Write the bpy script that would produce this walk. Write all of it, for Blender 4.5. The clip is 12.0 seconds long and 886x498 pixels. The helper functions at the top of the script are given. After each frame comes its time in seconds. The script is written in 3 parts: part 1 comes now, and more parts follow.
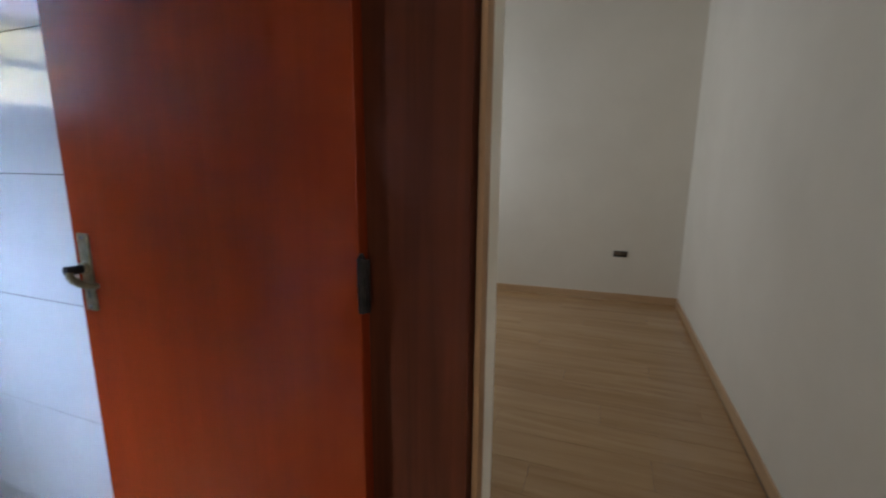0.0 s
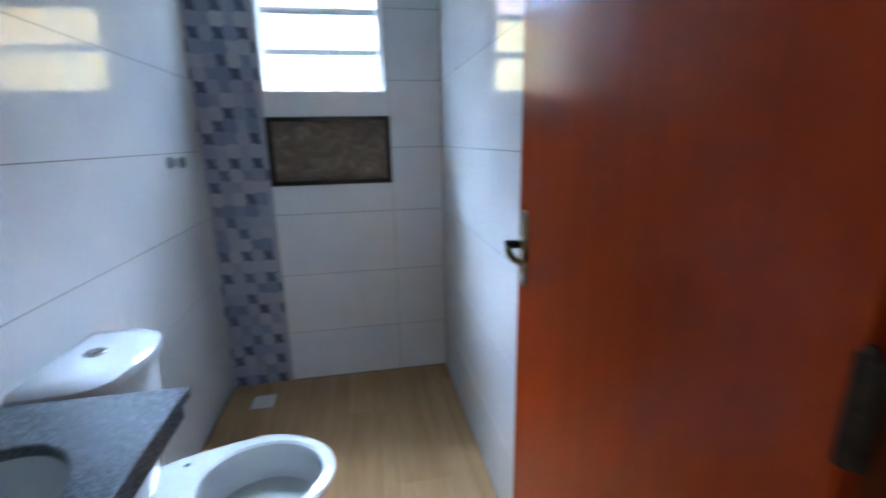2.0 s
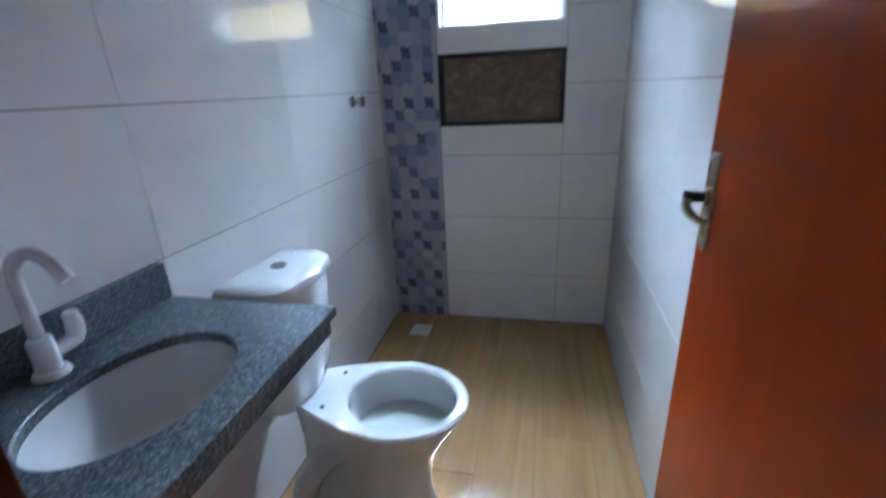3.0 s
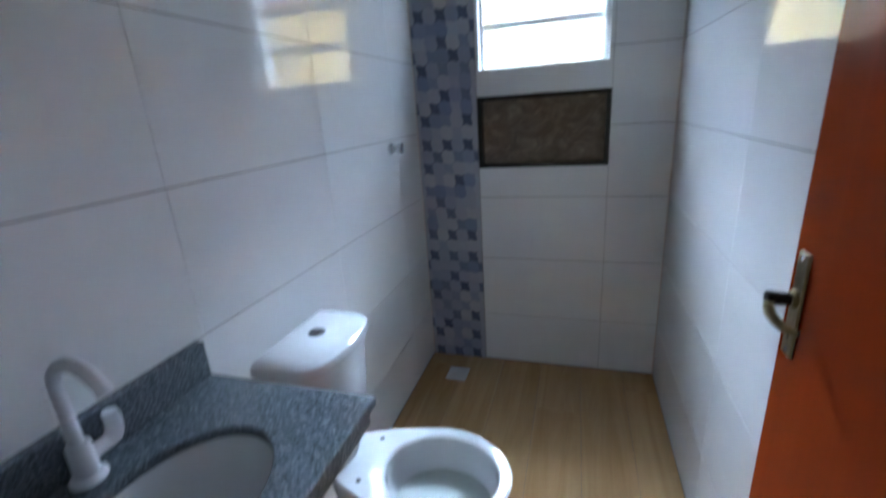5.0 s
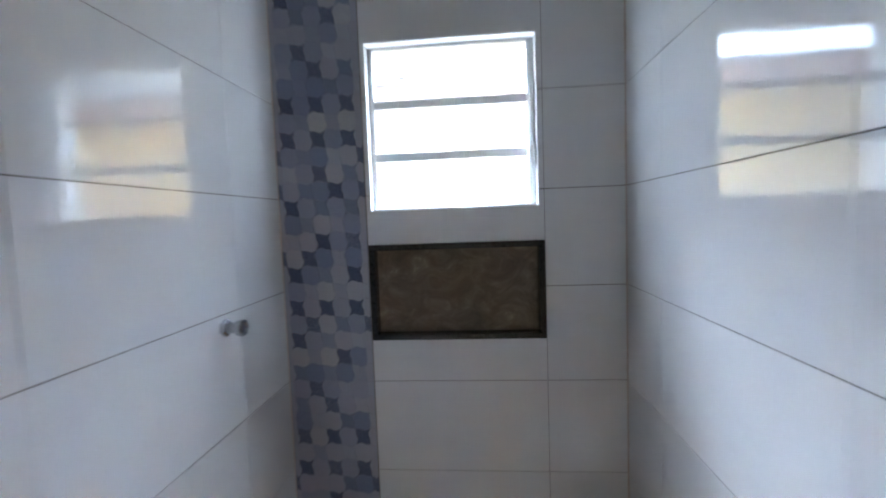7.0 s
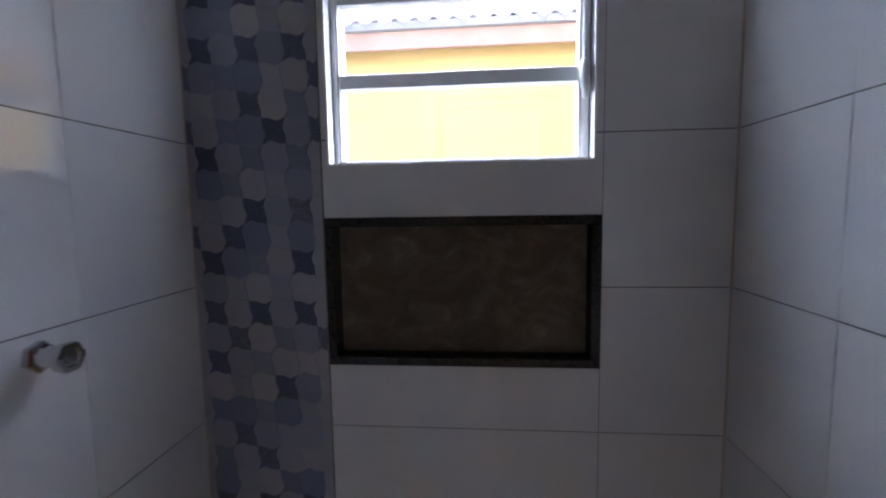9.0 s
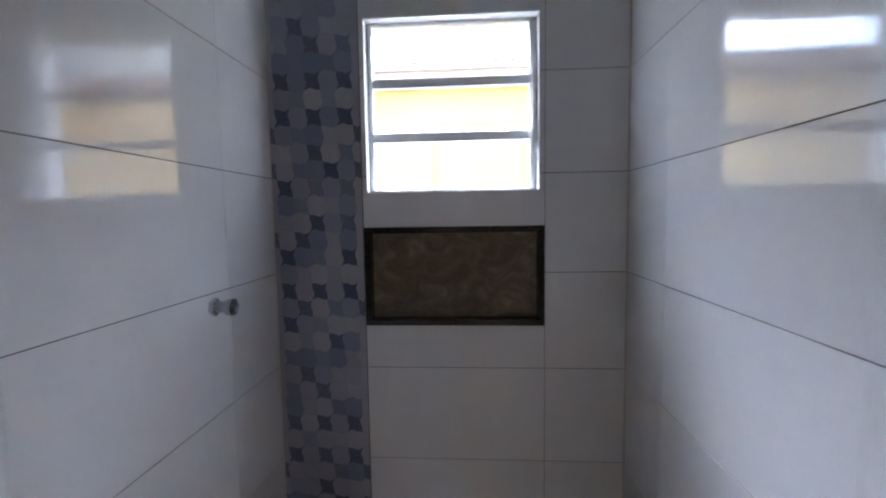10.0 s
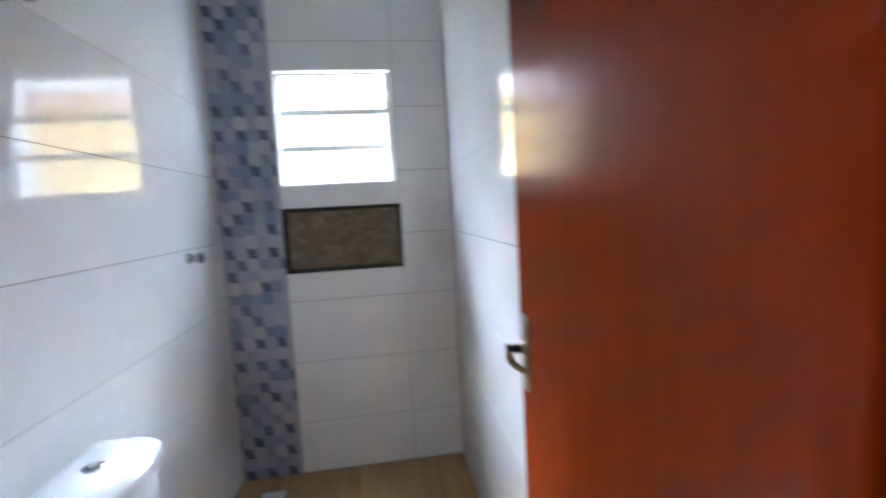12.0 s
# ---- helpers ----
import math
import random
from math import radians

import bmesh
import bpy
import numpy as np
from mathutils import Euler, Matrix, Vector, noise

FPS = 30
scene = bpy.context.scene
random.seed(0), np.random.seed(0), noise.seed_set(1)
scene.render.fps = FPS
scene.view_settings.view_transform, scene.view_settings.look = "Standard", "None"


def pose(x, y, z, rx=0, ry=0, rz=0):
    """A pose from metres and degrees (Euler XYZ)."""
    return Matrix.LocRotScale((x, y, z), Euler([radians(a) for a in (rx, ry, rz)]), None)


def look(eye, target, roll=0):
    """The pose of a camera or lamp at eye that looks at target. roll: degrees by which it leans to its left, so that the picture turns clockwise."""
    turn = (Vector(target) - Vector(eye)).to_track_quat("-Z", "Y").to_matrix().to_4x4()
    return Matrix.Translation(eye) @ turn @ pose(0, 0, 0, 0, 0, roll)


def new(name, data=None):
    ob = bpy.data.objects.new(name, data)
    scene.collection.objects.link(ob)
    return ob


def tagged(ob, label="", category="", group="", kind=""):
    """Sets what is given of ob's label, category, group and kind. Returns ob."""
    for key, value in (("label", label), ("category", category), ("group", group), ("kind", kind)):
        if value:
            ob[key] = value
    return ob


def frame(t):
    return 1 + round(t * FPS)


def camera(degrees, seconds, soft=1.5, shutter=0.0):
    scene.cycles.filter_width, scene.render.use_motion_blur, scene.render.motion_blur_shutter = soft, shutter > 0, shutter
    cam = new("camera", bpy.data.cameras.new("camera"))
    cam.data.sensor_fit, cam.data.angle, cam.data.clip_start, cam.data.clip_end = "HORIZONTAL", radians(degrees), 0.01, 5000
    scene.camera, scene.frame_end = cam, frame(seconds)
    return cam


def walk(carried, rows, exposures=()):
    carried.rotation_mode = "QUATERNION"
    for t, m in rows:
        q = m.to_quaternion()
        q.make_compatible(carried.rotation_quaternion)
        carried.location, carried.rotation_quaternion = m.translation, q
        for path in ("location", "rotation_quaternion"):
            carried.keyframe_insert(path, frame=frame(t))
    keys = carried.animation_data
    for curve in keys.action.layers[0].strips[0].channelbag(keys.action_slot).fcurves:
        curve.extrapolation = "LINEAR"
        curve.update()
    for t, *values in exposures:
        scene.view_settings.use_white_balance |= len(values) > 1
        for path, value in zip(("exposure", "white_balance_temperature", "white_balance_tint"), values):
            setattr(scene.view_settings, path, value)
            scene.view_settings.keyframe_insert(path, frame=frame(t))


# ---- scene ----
cam = camera(90.8, 12.0, soft=2.0, shutter=0.65)
PATH = [
    (0, (0.516, -2.449, 1.286), (2.356, -1.762, 0.908), 0.4),
    (0.5, (0.55, -2.425, 1.29), (2.271, -1.505, 0.851), 0.3),
    (1, (0.605, -2.4, 1.292), (2.025, -1.052, 0.886), 0.5),
    (1.5, (0.731, -2.386, 1.306), (1.616, -0.647, 0.867), -0.7),
    (2, (0.756, -2.315, 1.293), (1.101, -0.406, 0.806), -1.1),
    (2.5, (0.78, -2.262, 1.288), (0.663, -0.34, 0.748), -1.6),
    (3, (0.813, -2.237, 1.261), (0.388, -0.409, 0.571), -2.7),
    (3.2, (0.813, -2.222, 1.243), (0.335, -0.444, 0.462), -2.9),
    (3.7, (0.804, -2.203, 1.236), (0.268, -0.483, 0.362), -3.1),
    (4.3, (0.788, -2.18, 1.262), (0.192, -0.464, 0.41), -3.4),
    (4.8, (0.775, -2.162, 1.329), (0.166, -0.388, 0.635), -3.5),
    (5, (0.773, -2.15, 1.374), (0.199, -0.335, 0.762), -3.8),
    (5.5, (0.772, -2.123, 1.482), (0.333, -0.204, 1.129), -3.8),
    (6, (0.756, -2.014, 1.545), (0.443, -0.047, 1.366), -3.7),
    (6.5, (0.709, -1.803, 1.521), (0.515, 0.184, 1.396), -2.8),
    (7, (0.698, -1.481, 1.493), (0.526, 0.507, 1.358), -2.1),
    (7.5, (0.669, -1.152, 1.421), (0.542, 0.839, 1.276), -1.6),
    (7.7, (0.65, -1.038, 1.409), (0.537, 0.953, 1.246), -1.4),
    (8.1, (0.642, -0.905, 1.414), (0.519, 1.085, 1.226), -1.3),
    (8.8, (0.652, -0.915, 1.428), (0.491, 1.069, 1.236), -1.0),
    (9.3, (0.663, -1.069, 1.437), (0.48, 0.915, 1.259), -0.8),
    (9.5, (0.647, -1.185, 1.437), (0.503, 0.803, 1.273), -0.9),
    (10, (0.676, -1.451, 1.452), (0.541, 0.538, 1.296), -0.9),
    (10.5, (0.717, -1.704, 1.462), (0.595, 0.285, 1.293), -1.5),
    (11, (0.763, -1.957, 1.426), (0.582, 0.029, 1.272), -2.2),
    (11.5, (0.802, -2.133, 1.409), (0.656, -0.142, 1.293), -1.9),
    (12, (0.811, -2.31, 1.374), (1.079, -0.336, 1.188), -3.1),
]
EXPOSURES = [(0.0, 5.22, 4830, 11), (1.0, 5.32, 4700, 9), (1.5, 5.37, 4740, 7), (2.2, 5.29, 4970, 5), (3.2, 5.13, 5020, 5), (5.0, 5.02, 5180, 6), (5.5, 5.42, 5480, 8), (6.0, 5.47, 5600, 8), (7.0, 5.02, 5620, 10), (7.7, 4.16, 5620, 15),
             (9.3, 3.89, 5650, 19), (9.5, 4.03, 5650, 19), (10.2, 4.62, 5850, 14), (11.0, 5.37, 5850, 10), (12.0, 5.75, 5650, 9)]
walk(cam, [(t, look(eye, target, roll)) for t, eye, target, roll in PATH], EXPOSURES)

# ---- daylight and added fill lamps ----
SUN_FROM = Vector((-0.05, 0.68, 0.73)).normalized()
world = bpy.data.worlds.new("world")
scene.world = world
world.use_nodes = True
sky = world.node_tree.nodes.new("ShaderNodeTexSky")
sky.sky_type, sky.sun_disc = "NISHITA", False
sky.sun_elevation = math.asin(SUN_FROM.z)
sky.air_density, sky.dust_density = 1.0, 2.0
sky.sun_rotation = math.atan2(SUN_FROM.x, SUN_FROM.y)
world.node_tree.links.new(sky.outputs[0], world.node_tree.nodes["Background"].inputs[0])
world.node_tree.nodes["Background"].inputs[1].default_value = 0.15
sun = bpy.data.lights.new("sun", "SUN")
sun.energy, sun.angle, sun.color = 1.85, radians(44), (0.84, 0.93, 1.0)
new("sun", sun).matrix_world = look(SUN_FROM * 20, (0, 0, 0))


def fill_lamp(name, m, w, h, power, colour):
    data = bpy.data.lights.new(name, "AREA")
    data.shape, data.size, data.size_y, data.energy, data.color = "RECTANGLE", w, h, power, colour
    ob = new(name, data)
    ob.matrix_world = m
    return ob


# added unseen fill lamps: in the bedroom opening and before the closed hall wall
fill_lamp("bedroom_daylight", pose(4.2, 0.05, 1.60, 90, 0, 180), 0.48, 0.68, 0.57, (1.0, 0.90, 0.72))
fill_lamp("hall_daylight", pose(-0.95, -2.72, 1.5, 90, 0, -90), 0.75, 1.8, 0.31, (1.0, 0.84, 0.62))


# ---- materials ----
def material(name, colour, rough=0.5, metal=0.0, **more):
    """colour: one RGB, or a list of (place, RGB) on a ramp. more: grain=(x, y, z) scale of the noise, detail, bump, fine,
    rough_to, random: whether each piece picks its own place on the ramp, spec, coat, islands."""
    m = bpy.data.materials.new(name)
    m.use_nodes = True
    n, l = m.node_tree.nodes, m.node_tree.links
    b = n["Principled BSDF"]
    b.inputs["Roughness"].default_value, b.inputs["Metallic"].default_value = rough, metal
    b.inputs["IOR"].default_value = more.get("ior", 1.5)
    b.inputs["Coat Weight"].default_value = more.get("coat", 0.0)
    b.inputs["Coat Roughness"].default_value = 0.08
    ramp_stops = colour if isinstance(colour, list) else None
    co = n.new("ShaderNodeTexCoord")
    where = co.outputs["Object"]
    info = n.new("ShaderNodeObjectInfo")
    if more.get("shift"):
        add = n.new("ShaderNodeVectorMath")
        add.operation = "MULTIPLY_ADD"
        comb = n.new("ShaderNodeCombineXYZ")
        for k in range(3):
            l.new(info.outputs["Random"], comb.inputs[k])
        l.new(comb.outputs[0], add.inputs[0])
        add.inputs[1].default_value = (13, 7, 11)
        l.new(where, add.inputs[2])
        where = add.outputs[0]
    mp = n.new("ShaderNodeMapping")
    mp.inputs["Scale"].default_value = more.get("grain", (6, 6, 6))
    l.new(where, mp.inputs[0])
    tex = n.new("ShaderNodeTexNoise")
    tex.inputs["Scale"].default_value = 1.0
    tex.inputs["Detail"].default_value = more.get("detail", 5)
    tex.inputs["Roughness"].default_value = more.get("roughness", 0.6)
    tex.inputs["Distortion"].default_value = more.get("distort", 0.0)
    l.new(mp.outputs[0], tex.inputs["Vector"])
    fac = tex.outputs["Fac"]
    if more.get("random"):
        mix = n.new("ShaderNodeMix")
        mix.inputs[0].default_value = more["random"]
        l.new(fac, mix.inputs[2])
        l.new(info.outputs["Random"], mix.inputs[3])
        fac = mix.outputs[0]
    if ramp_stops:
        ramp = n.new("ShaderNodeValToRGB")
        while len(ramp.color_ramp.elements) < len(ramp_stops):
            ramp.color_ramp.elements.new(0.5)
        for e, (p, c) in zip(ramp.color_ramp.elements, ramp_stops):
            e.position, e.color = p, (*c, 1)
        l.new(fac, ramp.inputs[0])
        l.new(ramp.outputs[0], b.inputs["Base Color"])
    else:
        b.inputs["Base Color"].default_value = (*colour, 1)
    if "rough_to" in more:
        big = n.new("ShaderNodeTexNoise")
        big.inputs["Scale"].default_value = more.get("smear", 5)
        big.inputs["Detail"].default_value = 3
        l.new(where, big.inputs["Vector"])
        rr = n.new("ShaderNodeMapRange")
        rr.inputs["From Min"].default_value, rr.inputs["From Max"].default_value = 0.35, 0.65
        rr.inputs["To Min"].default_value, rr.inputs["To Max"].default_value = rough, more["rough_to"]
        l.new(big.outputs["Fac"], rr.inputs["Value"])
        l.new(rr.outputs[0], b.inputs["Roughness"])
    if more.get("bump"):
        bn = n.new("ShaderNodeTexNoise")
        bn.inputs["Scale"].default_value = more.get("fine", 40)
        bn.inputs["Detail"].default_value = 4
        l.new(where, bn.inputs["Vector"])
        bu = n.new("ShaderNodeBump")
        bu.inputs["Strength"].default_value, bu.inputs["Distance"].default_value = more["bump"], more.get("deep", 0.002)
        l.new(bn.outputs["Fac"], bu.inputs["Height"])
        l.new(bu.outputs[0], b.inputs["Normal"])
    return m


TILE = material("glazed_white_tile", [(0.3, (0.595, 0.60, 0.605)), (0.7, (0.645, 0.64, 0.632))], 0.055, rough_to=0.075, smear=4,
                grain=(3, 3, 5), bump=0.04, fine=6, deep=0.003, shift=True, random=0.04)
GROUT = material("grey_grout", [(0.3, (0.09, 0.08, 0.07)), (0.7, (0.23, 0.21, 0.19))], 0.9, grain=(14, 14, 14), bump=0.4, fine=300)
PLASTER = material("cream_wall_paint", [(0.35, (0.71, 0.665, 0.57)), (0.65, (0.76, 0.715, 0.62))], 0.75, grain=(1.5, 1.5, 1.5),
                   bump=0.25, fine=220, deep=0.001)
CEILING = material("white_ceiling_paint", [(0.3, (0.60, 0.59, 0.565)), (0.7, (0.66, 0.65, 0.63))], 0.85, grain=(2, 2, 2), bump=0.2, fine=150, deep=0.001)
PLANK = material("oak_look_plank", [(0.25, (0.300, 0.176, 0.074)), (0.45, (0.372, 0.231, 0.104)), (0.6, (0.422, 0.271, 0.127)), (0.8, (0.48, 0.322, 0.160))],
                 0.055, rough_to=0.13, smear=3, grain=(12, 0.9, 12), detail=7, roughness=0.65, distort=1.2, shift=True, random=0.12, bump=0.06, fine=60, deep=0.001)
SKIRT = material("oak_look_skirting", [(0.3, (0.44, 0.28, 0.14)), (0.7, (0.58, 0.41, 0.23))], 0.3, grain=(1.5, 1.5, 25), detail=6)
DOOR = material("red_brown_varnished_wood", [(0.25, (0.212, 0.030, 0.0055)), (0.55, (0.232, 0.034, 0.0062)), (0.8, (0.252, 0.038, 0.0070))], 0.21, ior=1.24,
                grain=(22, 22, 0.7), detail=6, bump=0.05, fine=90, deep=0.001, smear=2.5)
JAMB = material("dark_varnished_jamb_wood", [(0.3, (0.048, 0.012, 0.004)), (0.7, (0.098, 0.026, 0.008))], 0.55, ior=1.2, rough_to=0.65,
                grain=(34, 34, 1.2), detail=7, distort=0.5, bump=0.12, fine=70, deep=0.001)
CASING_EDGE = material("raw_edge_wood", [(0.3, (0.24, 0.13, 0.05)), (0.7, (0.36, 0.21, 0.09))], 0.6, grain=(30, 30, 2))
GRANITE = material("speckled_dark_granite", [(0.34, (0.020, 0.023, 0.026)), (0.46, (0.060, 0.070, 0.080)), (0.56, (0.125, 0.145, 0.165)), (0.68, (0.27, 0.295, 0.32))],
                   0.16, rough_to=0.26, grain=(210, 150, 210), detail=6, roughness=0.8, smear=9, bump=0.05, fine=160, deep=0.0006)
NICHE_EDGE = material("black_granite_edge", [(0.35, (0.012, 0.011, 0.010)), (0.7, (0.045, 0.040, 0.036))], 0.22, grain=(130, 130, 130), detail=4)
NICHE_BACK = material("brown_stone_tile", [(0.25, (0.050, 0.033, 0.019)), (0.46, (0.095, 0.065, 0.037)), (0.6, (0.155, 0.110, 0.067)), (0.74, (0.31, 0.235, 0.15))],
                      0.42, grain=(10, 10, 13), detail=10, roughness=0.72, distort=1.1, bump=0.3, fine=60)
MOSAIC_DARK = material("navy_mosaic", [(0.25, (0.052, 0.063, 0.098)), (0.45, (0.084, 0.100, 0.150)), (0.62, (0.118, 0.137, 0.195)), (0.72, (0.19, 0.21, 0.265))], 0.12, rough_to=0.22,
                       grain=(55, 55, 150), detail=6, distort=2.5, shift=True, random=0.25, bump=0.35, fine=90)
MOSAIC_BLUE = material("slate_blue_mosaic", [(0.2, (0.15, 0.172, 0.235)), (0.5, (0.225, 0.250, 0.315)), (0.8, (0.31, 0.33, 0.38))], 0.12, rough_to=0.22,
                       grain=(50, 50, 90), detail=6, distort=1.5, shift=True, random=0.7, bump=0.22, fine=60)
MOSAIC_PALE = material("pale_grey_mosaic", [(0.12, (0.165, 0.19, 0.275)), (0.4, (0.235, 0.255, 0.33)), (0.65, (0.29, 0.30, 0.355)), (0.85, (0.335, 0.34, 0.37)), (0.97, (0.42, 0.415, 0.41))], 0.12,
                       rough_to=0.22, grain=(40, 40, 70), detail=6, distort=1.0, shift=True, random=0.78, bump=0.2, fine=60)
CERAMIC = material("white_sanitary_ceramic", [(0.3, (0.50, 0.515, 0.53)), (0.7, (0.55, 0.56, 0.57))], 0.06, grain=(4, 4, 4), coat=0.4)
PLASTIC = material("white_tap_plastic", [(0.3, (0.55, 0.55, 0.59)), (0.7, (0.61, 0.61, 0.64))], 0.28, grain=(20, 20, 20))
CHROME = material("chrome", [(0.3, (0.44, 0.45, 0.46)), (0.7, (0.55, 0.55, 0.56))], 0.06, 1.0, rough_to=0.16, smear=30)
BRASS = material("aged_satin_brass", [(0.3, (0.17, 0.145, 0.075)), (0.7, (0.30, 0.255, 0.14))], 0.30, 0.9, rough_to=0.42, grain=(60, 60, 60), smear=40)
IRON = material("black_hinge_iron", [(0.3, (0.012, 0.010, 0.009)), (0.7, (0.035, 0.028, 0.024))], 0.6, 0.0, ior=1.2, grain=(60, 60, 60))
ALU = material("white_window_aluminium", [(0.3, (0.56, 0.56, 0.555)), (0.7, (0.63, 0.63, 0.625))], 0.35, 0.0, grain=(20, 20, 20))
REVEAL = material("white_reveal_paint", [(0.3, (0.80, 0.80, 0.79)), (0.7, (0.86, 0.86, 0.85))], 0.5, grain=(8, 8, 8), bump=0.1, fine=90)
DRAIN = material("grey_drain_plastic", [(0.3, (0.52, 0.52, 0.50)), (0.7, (0.64, 0.63, 0.61))], 0.3, grain=(40, 40, 40))
# near-black colour stands in for shade in holes and recesses; also socket shell
DARK = material("painted_hollow_shade", [(0.3, (0.015, 0.014, 0.013)), (0.7, (0.04, 0.036, 0.032))], 0.8, grain=(40, 40, 40))
BOXTAN = material("tan_box_plastic", [(0.3, (0.20, 0.14, 0.08)), (0.7, (0.30, 0.22, 0.13))], 0.6, grain=(60, 60, 60))
YELLOW = material("yellow_house_paint", [(0.3, (0.45, 0.295, 0.095)), (0.7, (0.51, 0.345, 0.125))], 0.8, grain=(1.2, 1.2, 0.8), detail=7, bump=0.3, fine=60)
TERRACOTTA = material("terracotta_roof", [(0.3, (0.29, 0.165, 0.12)), (0.7, (0.41, 0.255, 0.19))], 0.85, grain=(5, 5, 5), detail=7, bump=0.3, fine=40)
ROOF_TILE = material("weathered_roof_tile", [(0.3, (0.16, 0.13, 0.13)), (0.7, (0.30, 0.25, 0.25))], 0.8, grain=(5, 5, 5), detail=7, bump=0.3, fine=40)
FACADE_GREY = material("grey_cement_render", [(0.3, (0.24, 0.23, 0.21)), (0.7, (0.33, 0.31, 0.28))], 0.85, grain=(0.8, 0.8, 0.8), detail=7, bump=0.4, fine=60)
CONCRETE = material("alley_concrete", [(0.3, (0.26, 0.25, 0.23)), (0.7, (0.38, 0.37, 0.35))], 0.9, grain=(1.1, 1.1, 1.1), detail=9, bump=0.5, fine=50)
FACADE = material("pale_facade_render", [(0.3, (0.62, 0.60, 0.55)), (0.7, (0.70, 0.68, 0.63))], 0.85, grain=(1.5, 1.5, 1.5), bump=0.4, fine=120)
WATER = material("bowl_water", [(0.3, (0.42, 0.46, 0.44)), (0.7, (0.50, 0.53, 0.50))], 0.02, grain=(9, 9, 9), ior=1.33)

GLASS = bpy.data.materials.new("clear_window_glass")
GLASS.use_nodes = True
glass_bsdf = GLASS.node_tree.nodes["Principled BSDF"]
glass_bsdf.inputs["Transmission Weight"].default_value = 1.0
glass_bsdf.inputs["Roughness"].default_value = 0.03
glass_bsdf.inputs["IOR"].default_value = 1.45
glass_bsdf.inputs["Base Color"].default_value = (0.97, 0.985, 0.98, 1)


# ---- building blocks ----
def mesh_of(name, bm, mat, smooth=False):
    me = bpy.data.meshes.new(name)
    bmesh.ops.recalc_face_normals(bm, faces=bm.faces)
    bm.to_mesh(me)
    bm.free()
    me.materials.append(mat)
    if smooth:
        me.shade_smooth()
        me.set_sharp_from_angle(angle=radians(38))
    return me


def thing(name, label="", category="", at=(0, 0, 0), group="", kind=""):
    ob = new(name)
    ob.location = at
    ob.empty_display_size = 0.05
    return tagged(ob, label, category, group, kind)


def part(name, bm, mat, parent, label="", smooth=False):
    """One mesh object under a thing or part; bm is in the world's metres when the parent stands at the origin."""
    ob = new(name, mesh_of(name, bm, mat, smooth))
    ob.parent = parent
    return tagged(ob, label)


def structure(name, bm, mat, label, category):
    return tagged(new(name, mesh_of(name, bm, mat)), label, category, kind="structure")


def box(a, b, bevel=0.0, segments=2, bm=None):
    bm = bm or bmesh.new()
    got = bmesh.ops.create_cube(bm, size=1)["verts"]
    for v in got:
        v.co = [a[i] if v.co[i] < 0 else b[i] for i in range(3)]
    if bevel:
        edges = {e for v in got for e in v.link_edges}
        bmesh.ops.bevel(bm, geom=list(edges), offset=bevel, segments=segments, profile=0.5, affect="EDGES")
    return bm


def pipe(points, radius, sides=16, bm=None, caps=True):
    """A round tube along points; radius is one number or one for each point."""
    bm = bm or bmesh.new()
    pts = [Vector(p) for p in points]
    rad = radius if isinstance(radius, (list, tuple)) else [radius] * len(pts)
    rings, side = [], None
    for i, p in enumerate(pts):
        d = (pts[min(i + 1, len(pts) - 1)] - pts[max(i - 1, 0)]).normalized()
        if side is None:
            side = d.cross(Vector((0.31, 0.87, 0.38))).normalized()
        side = (side - d * side.dot(d)).normalized()
        up = d.cross(side)
        rings.append([bm.verts.new(p + rad[i] * (math.cos(a) * side + math.sin(a) * up)) for a in (math.tau * k / sides for k in range(sides))])
    for r, s in zip(rings, rings[1:]):
        for k in range(sides):
            bm.faces.new((r[k], r[(k + 1) % sides], s[(k + 1) % sides], s[k]))
    if caps:
        bm.faces.new(rings[0][::-1])
        bm.faces.new(rings[-1])
    return bm


def loft(rings, cap_first=True, cap_last=True, bm=None):
    bm = bm or bmesh.new()
    made = [[bm.verts.new(p) for p in r] for r in rings]
    n = len(made[0])
    for r, s in zip(made, made[1:]):
        for k in range(n):
            bm.faces.new((r[k], r[(k + 1) % n], s[(k + 1) % n], s[k]))
    if cap_first:
        bm.faces.new(made[0][::-1])
    if cap_last:
        bm.faces.new(made[-1])
    return bm


